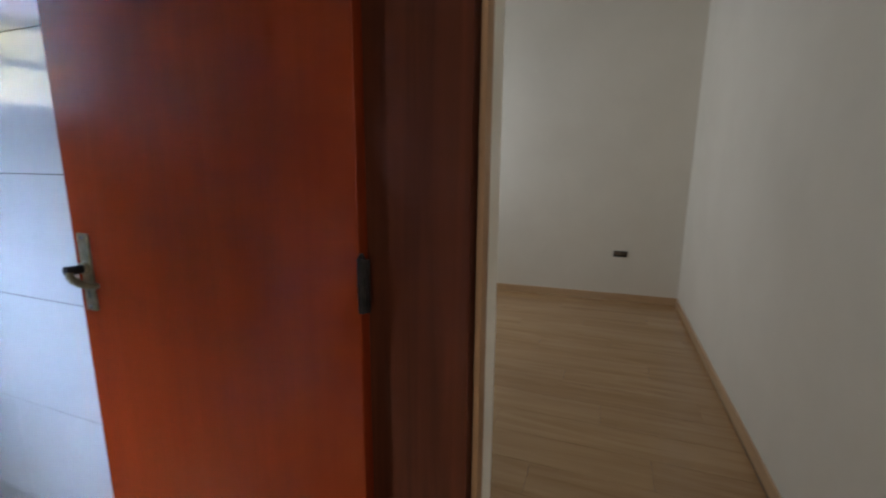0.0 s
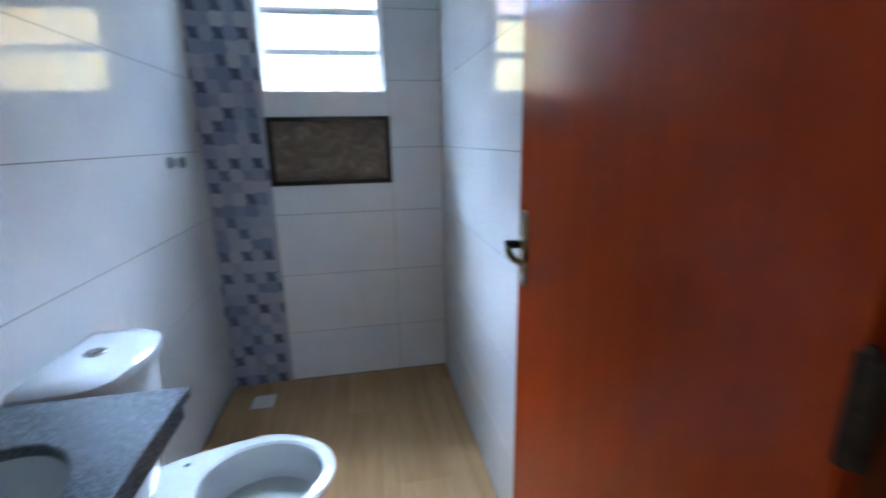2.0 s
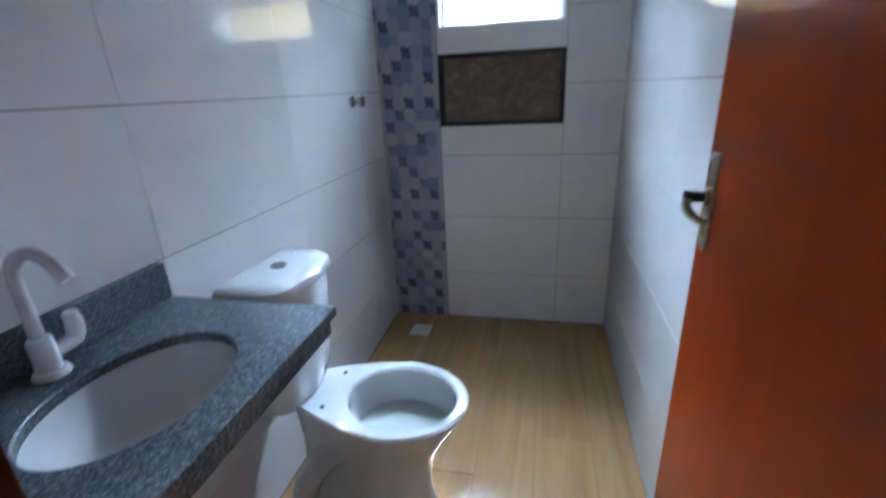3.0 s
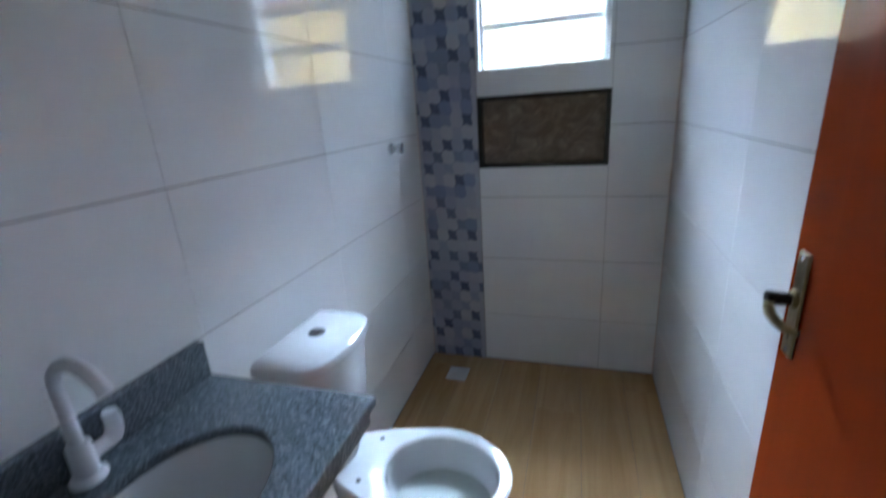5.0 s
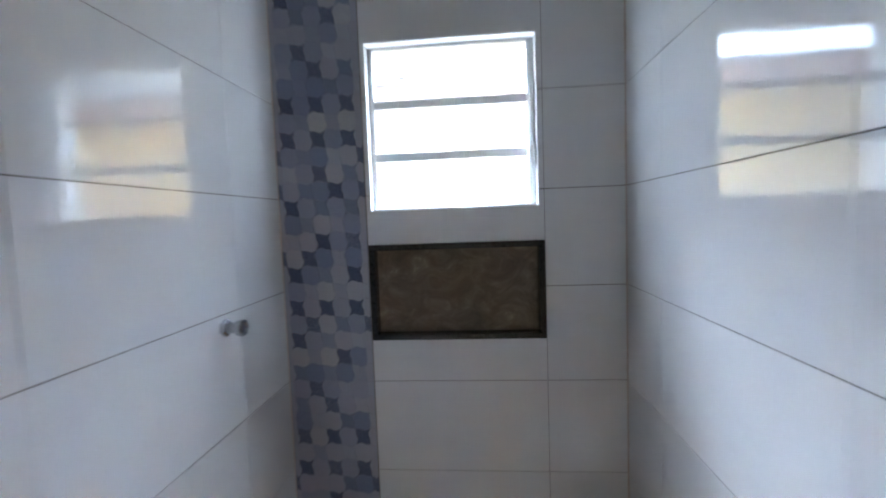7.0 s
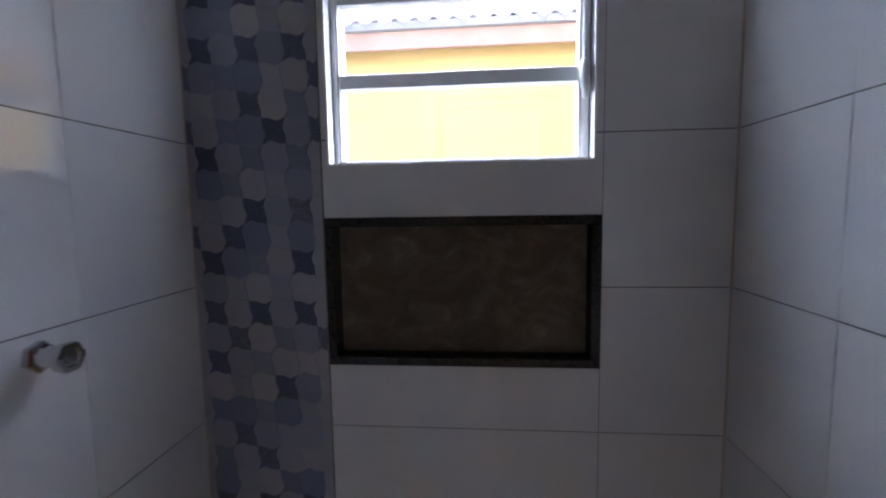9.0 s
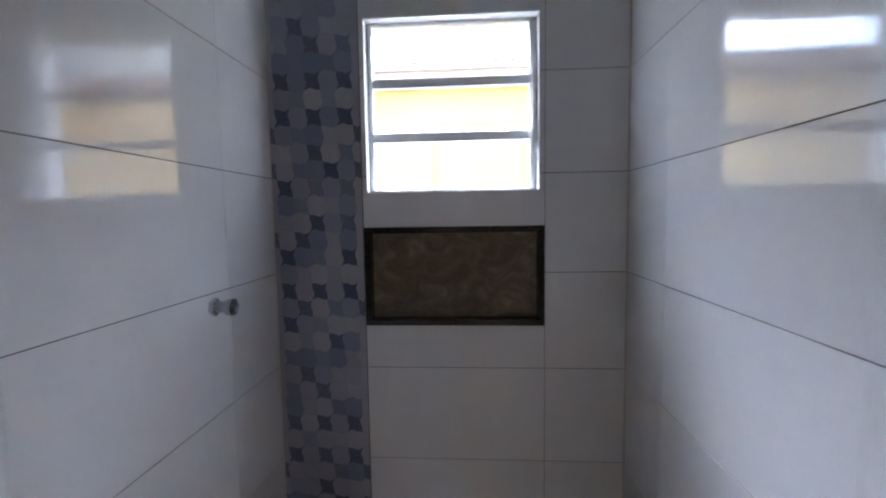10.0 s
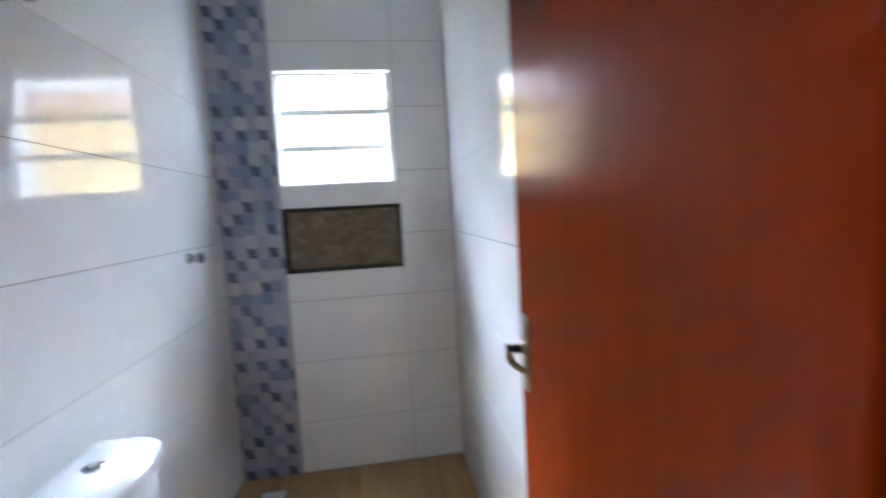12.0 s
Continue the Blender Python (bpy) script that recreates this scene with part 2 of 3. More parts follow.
def slab(us, zs, holes, y0, y1, m, lean=0.0):
    """A wall in the local u-z plane between y0 and y1 with holes (u0, z0, u1, z1) that go right through, set by the pose m."""
    us = sorted({*us, *[h[0] for h in holes], *[h[2] for h in holes]})
    zs = sorted({*zs, *[h[1] for h in holes], *[h[3] for h in holes]})
    solid = {}
    for i in range(len(us) - 1):
        for j in range(len(zs) - 1):
            cu, cz = (us[i] + us[i + 1]) / 2, (zs[j] + zs[j + 1]) / 2
            solid[i, j] = not any(h[0] < cu < h[2] and h[1] < cz < h[3] for h in holes)
    bm, verts = bmesh.new(), {}

    def v(i, j, y):
        if (i, j, y) not in verts:
            verts[i, j, y] = bm.verts.new(m @ Vector((us[i], y + lean * (us[i] - us[0]) / (us[-1] - us[0]), zs[j])))
        return verts[i, j, y]
    for (i, j), s in solid.items():
        if not s:
            continue
        for y in (y0, y1):
            bm.faces.new((v(i, j, y), v(i + 1, j, y), v(i + 1, j + 1, y), v(i, j + 1, y)))
        for di, dj, a, b in ((-1, 0, (i, j), (i, j + 1)), (1, 0, (i + 1, j), (i + 1, j + 1)), (0, -1, (i, j), (i + 1, j)), (0, 1, (i, j + 1), (i + 1, j + 1))):
            if not solid.get((i + di, j + dj)):
                bm.faces.new((v(*a, y0), v(*b, y0), v(*b, y1), v(*a, y1)))
    return bm


JOINT, SIDE_JOINT = 0.0028, 0.0018
tile_meshes = {}


def tile_mesh(name, rects, mat, deep=0.006, chamfer=0.0):
    """A flat piece in the u-z plane, its face at y = 0 towards -y; alike pieces share one mesh."""
    key = (name, tuple(tuple(round(c, 4) for c in r) for r in rects), mat.name)
    if key in tile_meshes:
        return tile_meshes[key]
    bm = bmesh.new()
    for u0, z0, u1, z1 in rects:
        c = chamfer if len(rects) == 1 else 0.0
        front = [bm.verts.new(p) for p in ((u0 + c, 0, z0 + c), (u1 - c, 0, z0 + c), (u1 - c, 0, z1 - c), (u0 + c, 0, z1 - c))]
        back = [bm.verts.new(p) for p in ((u0, c, z0), (u1, c, z0), (u1, c, z1), (u0, c, z1))]
        deepest = [bm.verts.new(p) for p in ((u0, deep, z0), (u1, deep, z0), (u1, deep, z1), (u0, deep, z1))]
        bm.faces.new(front)
        if c:
            for k in range(4):
                bm.faces.new((back[k], back[(k + 1) % 4], front[(k + 1) % 4], front[k]))
            start = back
        else:
            bmesh.ops.delete(bm, geom=back, context="VERTS")
            start = front
        for k in range(4):
            bm.faces.new((deepest[k], deepest[(k + 1) % 4], start[(k + 1) % 4], start[k]))
    tile_meshes[key] = mesh_of(name, bm, mat)
    return tile_meshes[key]


def minus(rect, hole):
    """What is left of a rectangle round a rectangular hole."""
    u0, z0, u1, z1 = rect
    a0, b0, a1, b1 = max(u0, hole[0]), max(z0, hole[1]), min(u1, hole[2]), min(z1, hole[3])
    if a0 >= a1 or b0 >= b1:
        return [rect]
    left = [(u0, z0, u1, b0), (u0, b1, u1, z1), (u0, b0, a0, b1), (a1, b0, u1, b1)]
    return [r for r in left if r[2] - r[0] > 0.002 and r[3] - r[1] > 0.002]


ROWS_Z = [0.004, 0.283, 0.608, 0.9325, 1.2575, 1.5825, 1.907, 2.232, 2.557, 2.60]


def tile_wall(wall, us, holes, m):
    """Lays glazed tiles over a wall in columns us, cut round the holes."""
    for u0, u1 in zip(us, us[1:]):
        for z0, z1 in zip(ROWS_Z, ROWS_Z[1:]):
            g, h = JOINT / 2, SIDE_JOINT / 2
            rects = [(u0 + h, z0 + g, u1 - h, z1 - g)]
            for hole in holes:
                rects = [q for r in rects for q in minus(r, hole)]
            if not rects:
                continue
            bu, bz = rects[0][0], rects[0][1]
            me = tile_mesh("tile", [(r[0] - bu, r[1] - bz, r[2] - bu, r[3] - bz) for r in rects], TILE)
            ob = new("tile", me)
            ob.parent = wall
            ob.matrix_basis = m @ pose(bu, 0, bz)


# ---- the plan ----
WIDE, NORTH, SOUTH = 1.178, 0.0, -2.075     # bathroom: width, window wall, inner face of the door wall
OUTER = -2.275                              # hall side of the door wall
HALL_Y, ROOM_X, HALL_X = -3.13, 4.98, -1.0  # hall's far side, bedroom's end wall, hall's near end
TOP, BATH_TOP = 3.10, 2.60
DOOR_L, DOOR_R, DOOR_H = 0.405, 1.10, 2.10
WINDOW = (0.324, 1.527, 0.897, 2.092)
NICHE = (0.311, 1.078, 0.913, 1.413)
BATH_WINDOW_POSE = Matrix.Identity(4)
WEST_POSE = pose(0, 0, 0, 0, 0, 90)
EAST_POSE = pose(WIDE, 0, 0, 0, 0, -90)

# floors: a screed with planks laid on it
floor = structure("floor", box((HALL_X - 0.1, HALL_Y - 0.1, -0.12), (ROOM_X + 0.1, 0.15, -0.003)), GROUT,
                  "oak-look plank floor through bathroom, hall and bedroom", "floor")
# walls
wall_west = structure("wall_west", slab((-2.27, -0.0), (0, TOP), [], 0.002, 0.14, WEST_POSE), GROUT,
                      "bathroom wall of large glossy white tiles behind the toilet", "wall")
wall_east = structure("wall_east", slab((0.0, 2.27), (0, TOP), [], 0.002, 0.075, EAST_POSE), GROUT,
                      "bathroom wall of large glossy white tiles beside the open door", "wall")
wall_north = structure("wall_north", slab((-0.14, WIDE + 0.075), (-0.1, TOP), [WINDOW, NICHE], 0.002, 0.15, BATH_WINDOW_POSE), GROUT,
                       "white tiled shower wall with window, niche and mosaic strip", "wall")
wall_south = structure("wall_south", slab((-0.0, WIDE), (0, TOP), [(DOOR_L - 0.035, -0.1, DOOR_R + 0.035, DOOR_H + 0.035)], OUTER + 0.003, SOUTH - 0.002, BATH_WINDOW_POSE), PLASTER,
                       "wall with the bathroom doorway, painted cream in the hall", "wall")
wall_hall_outer = structure("wall_hall_outer", box((WIDE + 0.075, OUTER + 0.001, 0), (WIDE + 0.0795, 0, TOP)), PLASTER, "cream painted back of the bathroom wall", "wall")
hall_facing = structure("wall_hall_face", slab((-1.0, WIDE + 0.0795), (0, TOP), [(DOOR_L - 0.035, -0.1, DOOR_R + 0.035, DOOR_H + 0.035)], OUTER, OUTER + 0.0025, BATH_WINDOW_POSE),
                        PLASTER, "cream painted wall round the bathroom doorway", "wall")


def skewed(bm, near=-0.03):
    """The hall's long wall runs slightly out of square."""
    for v in bm.verts:
        v.co.y += near * (ROOM_X - v.co.x) / (ROOM_X - HALL_X)
    return bm


wall_hall = structure("wall_hall", skewed(box((HALL_X, HALL_Y - 0.25, 0), (ROOM_X, HALL_Y, TOP))), PLASTER, "long plain cream painted wall of the hall and bedroom", "wall")
wall_bedroom = structure("wall_bedroom", slab((HALL_Y - 0.1, 0.15), (0, TOP), [(-2.667, 0.431, -2.543, 0.489)], -ROOM_X - 0.3, -ROOM_X, pose(0, 0, 0, 0, 0, 90), 0.17),
                         PLASTER, "cream painted bedroom wall with an open socket box", "wall")
wall_hall_end = structure("wall_hall_end", box((HALL_X - 0.1, HALL_Y - 0.1, 0), (HALL_X, OUTER + 0.15, TOP)), PLASTER, "plain cream wall closing the hall", "wall")
wall_hall_side = structure("wall_hall_side", box((HALL_X, OUTER + 0.003, 0), (-0.1405, OUTER + 0.15, TOP)), PLASTER, "plain cream wall beside the bathroom", "wall")
# opening out of view, added to hold the bedroom fill lamp
wall_bedroom_north = structure("wall_bedroom_north", slab((WIDE + 0.0795, ROOM_X), (0, TOP), [(3.95, 1.25, 4.45, 1.95)], -0.0, 0.15, BATH_WINDOW_POSE), PLASTER,
                               "cream bedroom wall with an added, unseen window opening", "wall")
ceiling = structure("ceiling", box((HALL_X - 0.1, HALL_Y - 0.1, TOP), (ROOM_X + 0.1, 0.15, TOP + 0.12)), CEILING, "flat white painted ceiling", "ceiling")
ceiling_bath = structure("ceiling_bath", box((0.0005, SOUTH, BATH_TOP), (WIDE - 0.0005, -0.0005, BATH_TOP + 0.12)), CEILING, "lowered white bathroom ceiling", "ceiling")
# panel out of view, added to block sky light through the bedroom opening
structure("window_2", box((3.9505, 0.10, 1.2505), (4.4495, 0.13, 1.9495), 0.004), REVEAL, "unseen white panel added to keep sky light out of the opening", "window")
structure("baseboard", skewed(box((HALL_X, HALL_Y - 0.001, 0.0), (ROOM_X - 0.0095, HALL_Y + 0.009, 0.072), 0.002, 1)), SKIRT, "low oak-look tile skirting along the painted wall", "baseboard")
structure("baseboard", slab((HALL_Y - 0.1, 0.15), (0, 0.072), [], -ROOM_X, -ROOM_X + 0.009, pose(0, 0, 0, 0, 0, 90), 0.17), SKIRT, "low oak-look tile skirting along the painted wall", "baseboard")


# ---- doorway ----
def hinge(at, parent):
    x, y, z = at
    bm = pipe([(x, y, z - 0.044), (x, y, z + 0.044)], 0.0075, 12)
    box((x - 0.002, y - 0.013, z - 0.043), (x + 0.003, y, z + 0.043), bm=bm)
    h = part("hinge", bm, IRON, parent, "blackened iron hinge", True)
    part("pin", pipe([(x, y, z + 0.0445), (x, y, z + 0.052)], [0.006, 0.003], 10), IRON, h)


door_frame = thing("door_frame", "dark varnished wooden frame of the bathroom doorway", "door frame", kind="structure")


def jamb(x0, x1, rebate):
    """An upright with its rebate on the bathroom side; x0 is the face towards the opening."""
    s = 1 if x1 > x0 else -1
    r = x0 + s * rebate
    prof = [(x0, -2.272), (x0, -2.143), (r, -2.143), (r, -2.052), (x1, -2.052), (x1, -2.272)]
    return loft([[(x, y, 0.0) for x, y in prof], [(x, y, DOOR_H + 0.034) for x, y in prof]])


part("jamb", jamb(DOOR_R, DOOR_R + 0.0345, 0.026), JAMB, door_frame)
part("jamb", jamb(DOOR_L, DOOR_L - 0.0345, 0.013), JAMB, door_frame)
part("head_jamb", box((DOOR_L, -2.271, DOOR_H), (DOOR_R, -2.053, DOOR_H + 0.034), 0.002), JAMB, door_frame)
for x0, x1 in ((DOOR_R + 0.019, DOOR_R + 0.054), (DOOR_L - 0.054, DOOR_L - 0.019)):
    part("casing", box((x0, OUTER - 0.010, 0), (x1, OUTER - 0.0005, DOOR_H + 0.05), 0.002), CASING_EDGE, door_frame, "thin tan wooden casing strip")
part("casing", box((DOOR_L - 0.054, OUTER - 0.0098, DOOR_H + 0.0505), (DOOR_R + 0.054, OUTER - 0.0005, DOOR_H + 0.09), 0.002), CASING_EDGE, door_frame)
for x0, x1 in ((DOOR_R + 0.015, DOOR_R + 0.06), (DOOR_L - 0.06, DOOR_L - 0.002)):
    part("casing", box((x0, SOUTH + 0.0005, 0), (x1, SOUTH + 0.028, DOOR_H + 0.05), 0.003), JAMB, door_frame)
part("casing", box((DOOR_L - 0.06, SOUTH + 0.0005, DOOR_H + 0.0505), (DOOR_R + 0.06, SOUTH + 0.0275, DOOR_H + 0.10), 0.003), JAMB, door_frame)

door = thing("door_1", "flush red-brown varnished wooden door, open against the tiled wall", "door", kind="structure")
part("leaf", box((1.100, -2.090, 0.012), (1.135, -1.388, 2.095), 0.0025, 2), DOOR, door)
for z in (0.26, 1.098, 1.88):
    hinge((1.094, -2.098, z), door)
lock_y = -1.424
handle = part("handle_plate", box((1.0955, lock_y - 0.016, 0.972), (1.1005, lock_y + 0.016, 1.140), 0.002, 2), BRASS, door, "aged satin metal handle plate")
# shank coloured near-black, unlike the brass lever and plate
part("shank", loft([[(x, lock_y + r * c, 1.066 + r * d) for c, d in ((-1, -0.55), (-0.55, -1), (0.55, -1), (1, -0.55), (1, 0.55), (0.55, 1), (-0.55, 1), (-1, 0.55))]
                    for x, r in ((1.0885, 0.0080), (1.070, 0.0088), (1.0600, 0.0100), (1.0575, 0.0090))]), IRON, handle, "near-black square shank")
part("lever", pipe([(1.0615, lock_y - 0.004, 1.0610), (1.0590, lock_y - 0.010, 1.0550), (1.0595, lock_y - 0.019, 1.0480), (1.0640, lock_y - 0.031, 1.0415),
                    (1.0715, lock_y - 0.042, 1.0370), (1.0810, lock_y - 0.050, 1.0345), (1.0845, lock_y - 0.053, 1.0345)],
                   [0.0066, 0.0078, 0.0080, 0.0076, 0.0070, 0.0062, 0.0040], 14), BRASS, handle, "short curved lever", True)
part("collar", pipe([(1.0958, lock_y, 1.066), (1.091, lock_y, 1.066), (1.0885, lock_y, 1.066)], [0.0145, 0.0145, 0.012], 18), BRASS, handle, "", True)
# dark block, coloured as the keyhole's shade
part("keyhole", box((1.0945, lock_y - 0.0022, 1.000), (1.0952, lock_y + 0.0022, 1.018), 0.0), DARK, handle)
for z in (0.981, 1.131):
    part("screw", pipe([(1.0954, lock_y, z), (1.0942, lock_y, z)], [0.0042, 0.003], 10), CHROME, handle)
part("lock_edge", box((1.108, -1.3882, 0.94), (1.128, -1.3868, 1.16), 0.0), BRASS, door)


# ---- window, niche, drain and fittings of the shower end ----
window = thing("window_1", "white aluminium louvre window with three clear panes", "window", kind="structure")
wx0, wz0, wx1, wz1 = WINDOW
part("reveal", slab((wx0 - 0.0005, wx1 + 0.0005), (wz0 - 0.0005, wz1 + 0.0005), [(wx0 + 0.004, wz0 + 0.004, wx1 - 0.004, wz1 - 0.004)], -0.001, 0.149, BATH_WINDOW_POSE), REVEAL, window, "white painted reveal")
FY0, FY1 = 0.040, 0.072
part("window_frame", slab((wx0 + 0.0045, wx1 - 0.0045), (wz0 + 0.0045, wz1 - 0.0045), [(wx0 + 0.020, wz0 + 0.013, wx1 - 0.028, wz1 - 0.014)], FY0, FY1, BATH_WINDOW_POSE), ALU, window)
part("frame_lip", slab((wx0 + 0.009, wx1 - 0.009), (wz0 + 0.008, wz1 - 0.008), [(wx0 + 0.015, wz0 + 0.0105, wx1 - 0.021, wz1 - 0.011)], FY0 - 0.006, FY0 - 0.0005, BATH_WINDOW_POSE), ALU, window)
bars = [wz0 + 0.013, 1.714, 1.894, wz1 - 0.014]
for z in bars[1:3]:
    part("crossbar", box((wx0 + 0.0205, FY0 + 0.001, z - 0.0155), (wx1 - 0.0285, FY1 - 0.004, z + 0.0155), 0.002), ALU, window)
for lo, hi in zip(bars, bars[1:]):
    z0 = lo + (0.0135 if lo != bars[0] else 0.0) + 0.0005
    z1 = hi - (0.0135 if hi != bars[-1] else 0.0) - 0.0005
    pane = part("pane", box((wx0 + 0.0205, 0.053, z0), (wx1 - 0.0285, 0.057, z1)), GLASS, window)
    pane.visible_shadow = False
opener = part("opener_bar", box((wx1 - 0.023, FY0 - 0.018, 1.66), (wx1 - 0.013, FY0 - 0.0065, 1.93), 0.003), ALU, window, "slim upright opener bar")
part("opener_lever", pipe([(wx1 - 0.018, FY0 - 0.016, 1.735), (wx1 - 0.021, FY0 - 0.024, 1.715), (wx1 - 0.020, FY0 - 0.027, 1.685), (wx1 - 0.017, FY0 - 0.024, 1.655)], [0.009, 0.011, 0.010, 0.006], 10), ALU, opener, "", True)
for z in (1.714, 1.894):
    part("link", box((wx1 - 0.032, FY0 - 0.012, z - 0.016), (wx1 - 0.0125, FY0 - 0.0055, z + 0.016), 0.002), ALU, opener)

niche = thing("niche", "shower niche of brown stone with a black granite edge", "niche", kind="structure")
nx0, nz0, nx1, nz1 = NICHE
for name, a, b in (("edge_bottom", (nx0 + 0.001, -0.005, nz0 + 0.001), (nx1 - 0.001, 0.042, nz0 + 0.021)), ("edge_top", (nx0 + 0.001, -0.005, nz1 - 0.021), (nx1 - 0.001, 0.042, nz1 - 0.001)),
                   ("edge_side", (nx0 + 0.001, -0.005, nz0 + 0.0215), (nx0 + 0.021, 0.042, nz1 - 0.0215)), ("edge_side", (nx1 - 0.021, -0.005, nz0 + 0.0215), (nx1 - 0.001, 0.042, nz1 - 0.0215))):
    part(name, box(a, b, 0.0015), NICHE_EDGE, niche, "polished black granite edge")
part("back_panel", box((nx0 + 0.001, 0.0425, nz0 + 0.001), (nx1 - 0.001, 0.149, nz1 - 0.001)), NICHE_BACK, niche, "mottled brown stone back")


def hexagon_valve(name, label, at, length, size):
    """A chrome stop valve on the west wall: hexagonal rosette, octagonal waisted stem, lobed cap with a hollow face."""
    ob = thing(name, label, "valve", at)

    def sided(n, turn, rows):
        return loft([[(x, r * math.cos(a), r * math.sin(a)) for a in (math.tau * (i + turn) / n for i in range(n))] for x, r in rows])
    part("base", sided(6, 0.3, [(0.0, size), (size * 0.42, size), (size * 0.56, size * 0.84)]), CHROME, ob, "hexagonal chrome rosette")
    part("stem", sided(8, 0.5, [(size * 0.561, size * 0.70), (length * 0.45, size * 0.60), (length * 0.62, size * 0.56)]), CHROME, ob)
    lobes = 6
    rim = [(length * 0.60, 0.58), (length * 0.66, 0.84), (length * 0.93, 0.96), (length * 0.99, 0.90), (length, 0.62), (length - 0.004, 0.50)]
    rings = [[(x, size * r * (1 + 0.05 * math.cos(lobes * a)) * math.cos(a), size * r * (1 + 0.05 * math.cos(lobes * a)) * math.sin(a)) for a in (math.tau * k / 36 for k in range(36))] for x, r in rim]
    cap = part("cap", loft(rings), CHROME, ob, "lobed chrome cap", True)
    part("cap_face", pipe([(length - 0.0039, 0, 0), (length - 0.0015, 0, 0)], [size * 0.40, size * 0.34], 18), CHROME, cap, "", True)
    return ob


hexagon_valve("shower_valve", "small chrome shower valve on the white tiled wall", (0.001, -0.372, 1.222), 0.058, 0.024)
hexagon_valve("stop_valve", "chrome stop valve high on the white tiled wall", (0.001, -1.190, 1.905), 0.078, 0.030)
outlet = thing("shower_outlet", "open dark shower pipe outlet high in the tiled wall", "pipe outlet", (0, -0.366, 2.285))
# solid sleeve; the open pipe's inner shade is its dark colour
part("sleeve", loft([[(0.004 * a, 0.014 * math.cos(t), 0.016 * math.sin(t)) for t in (math.tau * k / 18 for k in range(18))] for a in (0.05, 1.0)]), DARK, outlet, "", True)
part("pipe_end", pipe([(0.0042, 0, -0.004), (0.0055, 0, -0.004)], 0.007, 14), BRASS, outlet)

drain = thing("floor_drain", "square grey plastic floor drain in the shower corner", "drain", (0.190, -0.186, 0.0))
part("rim", slab((-0.053, 0.053), (-0.055, 0.055), [(-0.045, -0.047, 0.045, 0.047)], -0.006, 0.003, pose(0, 0, 0, 90, 0, 0)), DRAIN, drain)
part("tray", box((-0.0449, -0.0469, -0.004), (0.0449, 0.0469, -0.001)), DARK, drain)
for k in range(7):
    y = -0.0405 + k * 0.0135
    part("bar", box((-0.0448, y - 0.0045, -0.0008), (0.0448, y + 0.0045, 0.0026), 0.001, 1), DRAIN, drain)


# ---- vanity ----
CX0, CX1, CY0, CY1, CZ = 0.003, 0.414, -2.074, -1.510, 0.855
BX, BY, BA, BB = 0.226, -1.796, 0.121, 0.158


def oval(a, b, z, n=56, x=BX, y=BY):
    return [(x + a * math.cos(t), y + b * math.sin(t), z) for t in (math.tau * k / n for k in range(n))]


def countertop():
    n = 56
    inner = oval(BA, BB, 0, n)
    edge = []
    for x, y, _ in inner:
        d = Vector((x - BX, y - BY))
        ks = [((CX1 - BX) if d.x > 0 else (CX0 - BX)) / d.x if abs(d.x) > 1e-6 else 1e9, ((CY1 - BY) if d.y > 0 else (CY0 - BY)) / d.y if abs(d.y) > 1e-6 else 1e9]
        k = min(ks)
        edge.append([BX + d.x * k, BY + d.y * k])
    for cx in (CX0, CX1):
        for cy in (CY0, CY1):
            near = min(range(n), key=lambda i: (edge[i][0] - cx) ** 2 + (edge[i][1] - cy) ** 2)
            edge[near] = [cx, cy]
    bm = bmesh.new()
    c = 0.0025
    ti = [bm.verts.new((BX + (x - BX) * 1.02, BY + (y - BY) * 1.016, CZ)) for x, y, _ in inner]
    tm = [bm.verts.new((x, y, CZ - c)) for x, y, _ in inner]
    bi = [bm.verts.new((x, y, CZ - 0.02)) for x, y, _ in inner]
    to = [bm.verts.new((min(max(x, CX0), CX1 - c), min(max(y, CY0), CY1 - c), CZ)) for x, y in edge]
    tb = [bm.verts.new((x, y, CZ - c)) for x, y in edge]
    bo = [bm.verts.new((x, y, CZ - 0.02)) for x, y in edge]
    for a, b in ((to, ti), (ti, tm), (tm, bi), (bi, bo), (bo, tb), (tb, to)):
        for k in range(n):
            bm.faces.new((a[k], a[(k + 1) % n], b[(k + 1) % n], b[k]))
    return bm


vanity = thing("vanity_counter", "dark speckled granite washbasin counter against the white tiles", "counter")
part("countertop", countertop(), GRANITE, vanity)
part("front_apron", box((CX1 - 0.032, CY0, CZ - 0.058), (CX1 - 0.011, CY1 - 0.0315, CZ - 0.0205), 0.0012, 1), GRANITE, vanity, "dark granite front apron")
part("end_apron", box((CX0, CY1 - 0.031, CZ - 0.058), (CX1 - 0.011, CY1 - 0.010, CZ - 0.0205), 0.0012, 1), GRANITE, vanity)
part("backsplash", box((CX0, CY0, CZ + 0.0005), (0.0245, CY1 - 0.001, CZ + 0.080), 0.0015, 1), GRANITE, vanity, "upright granite backsplash")
part("side_splash", box((0.025, CY0, CZ + 0.0005), (CX1 - 0.012, CY0 + 0.02, CZ + 0.080), 0.0015, 1), GRANITE, vanity)

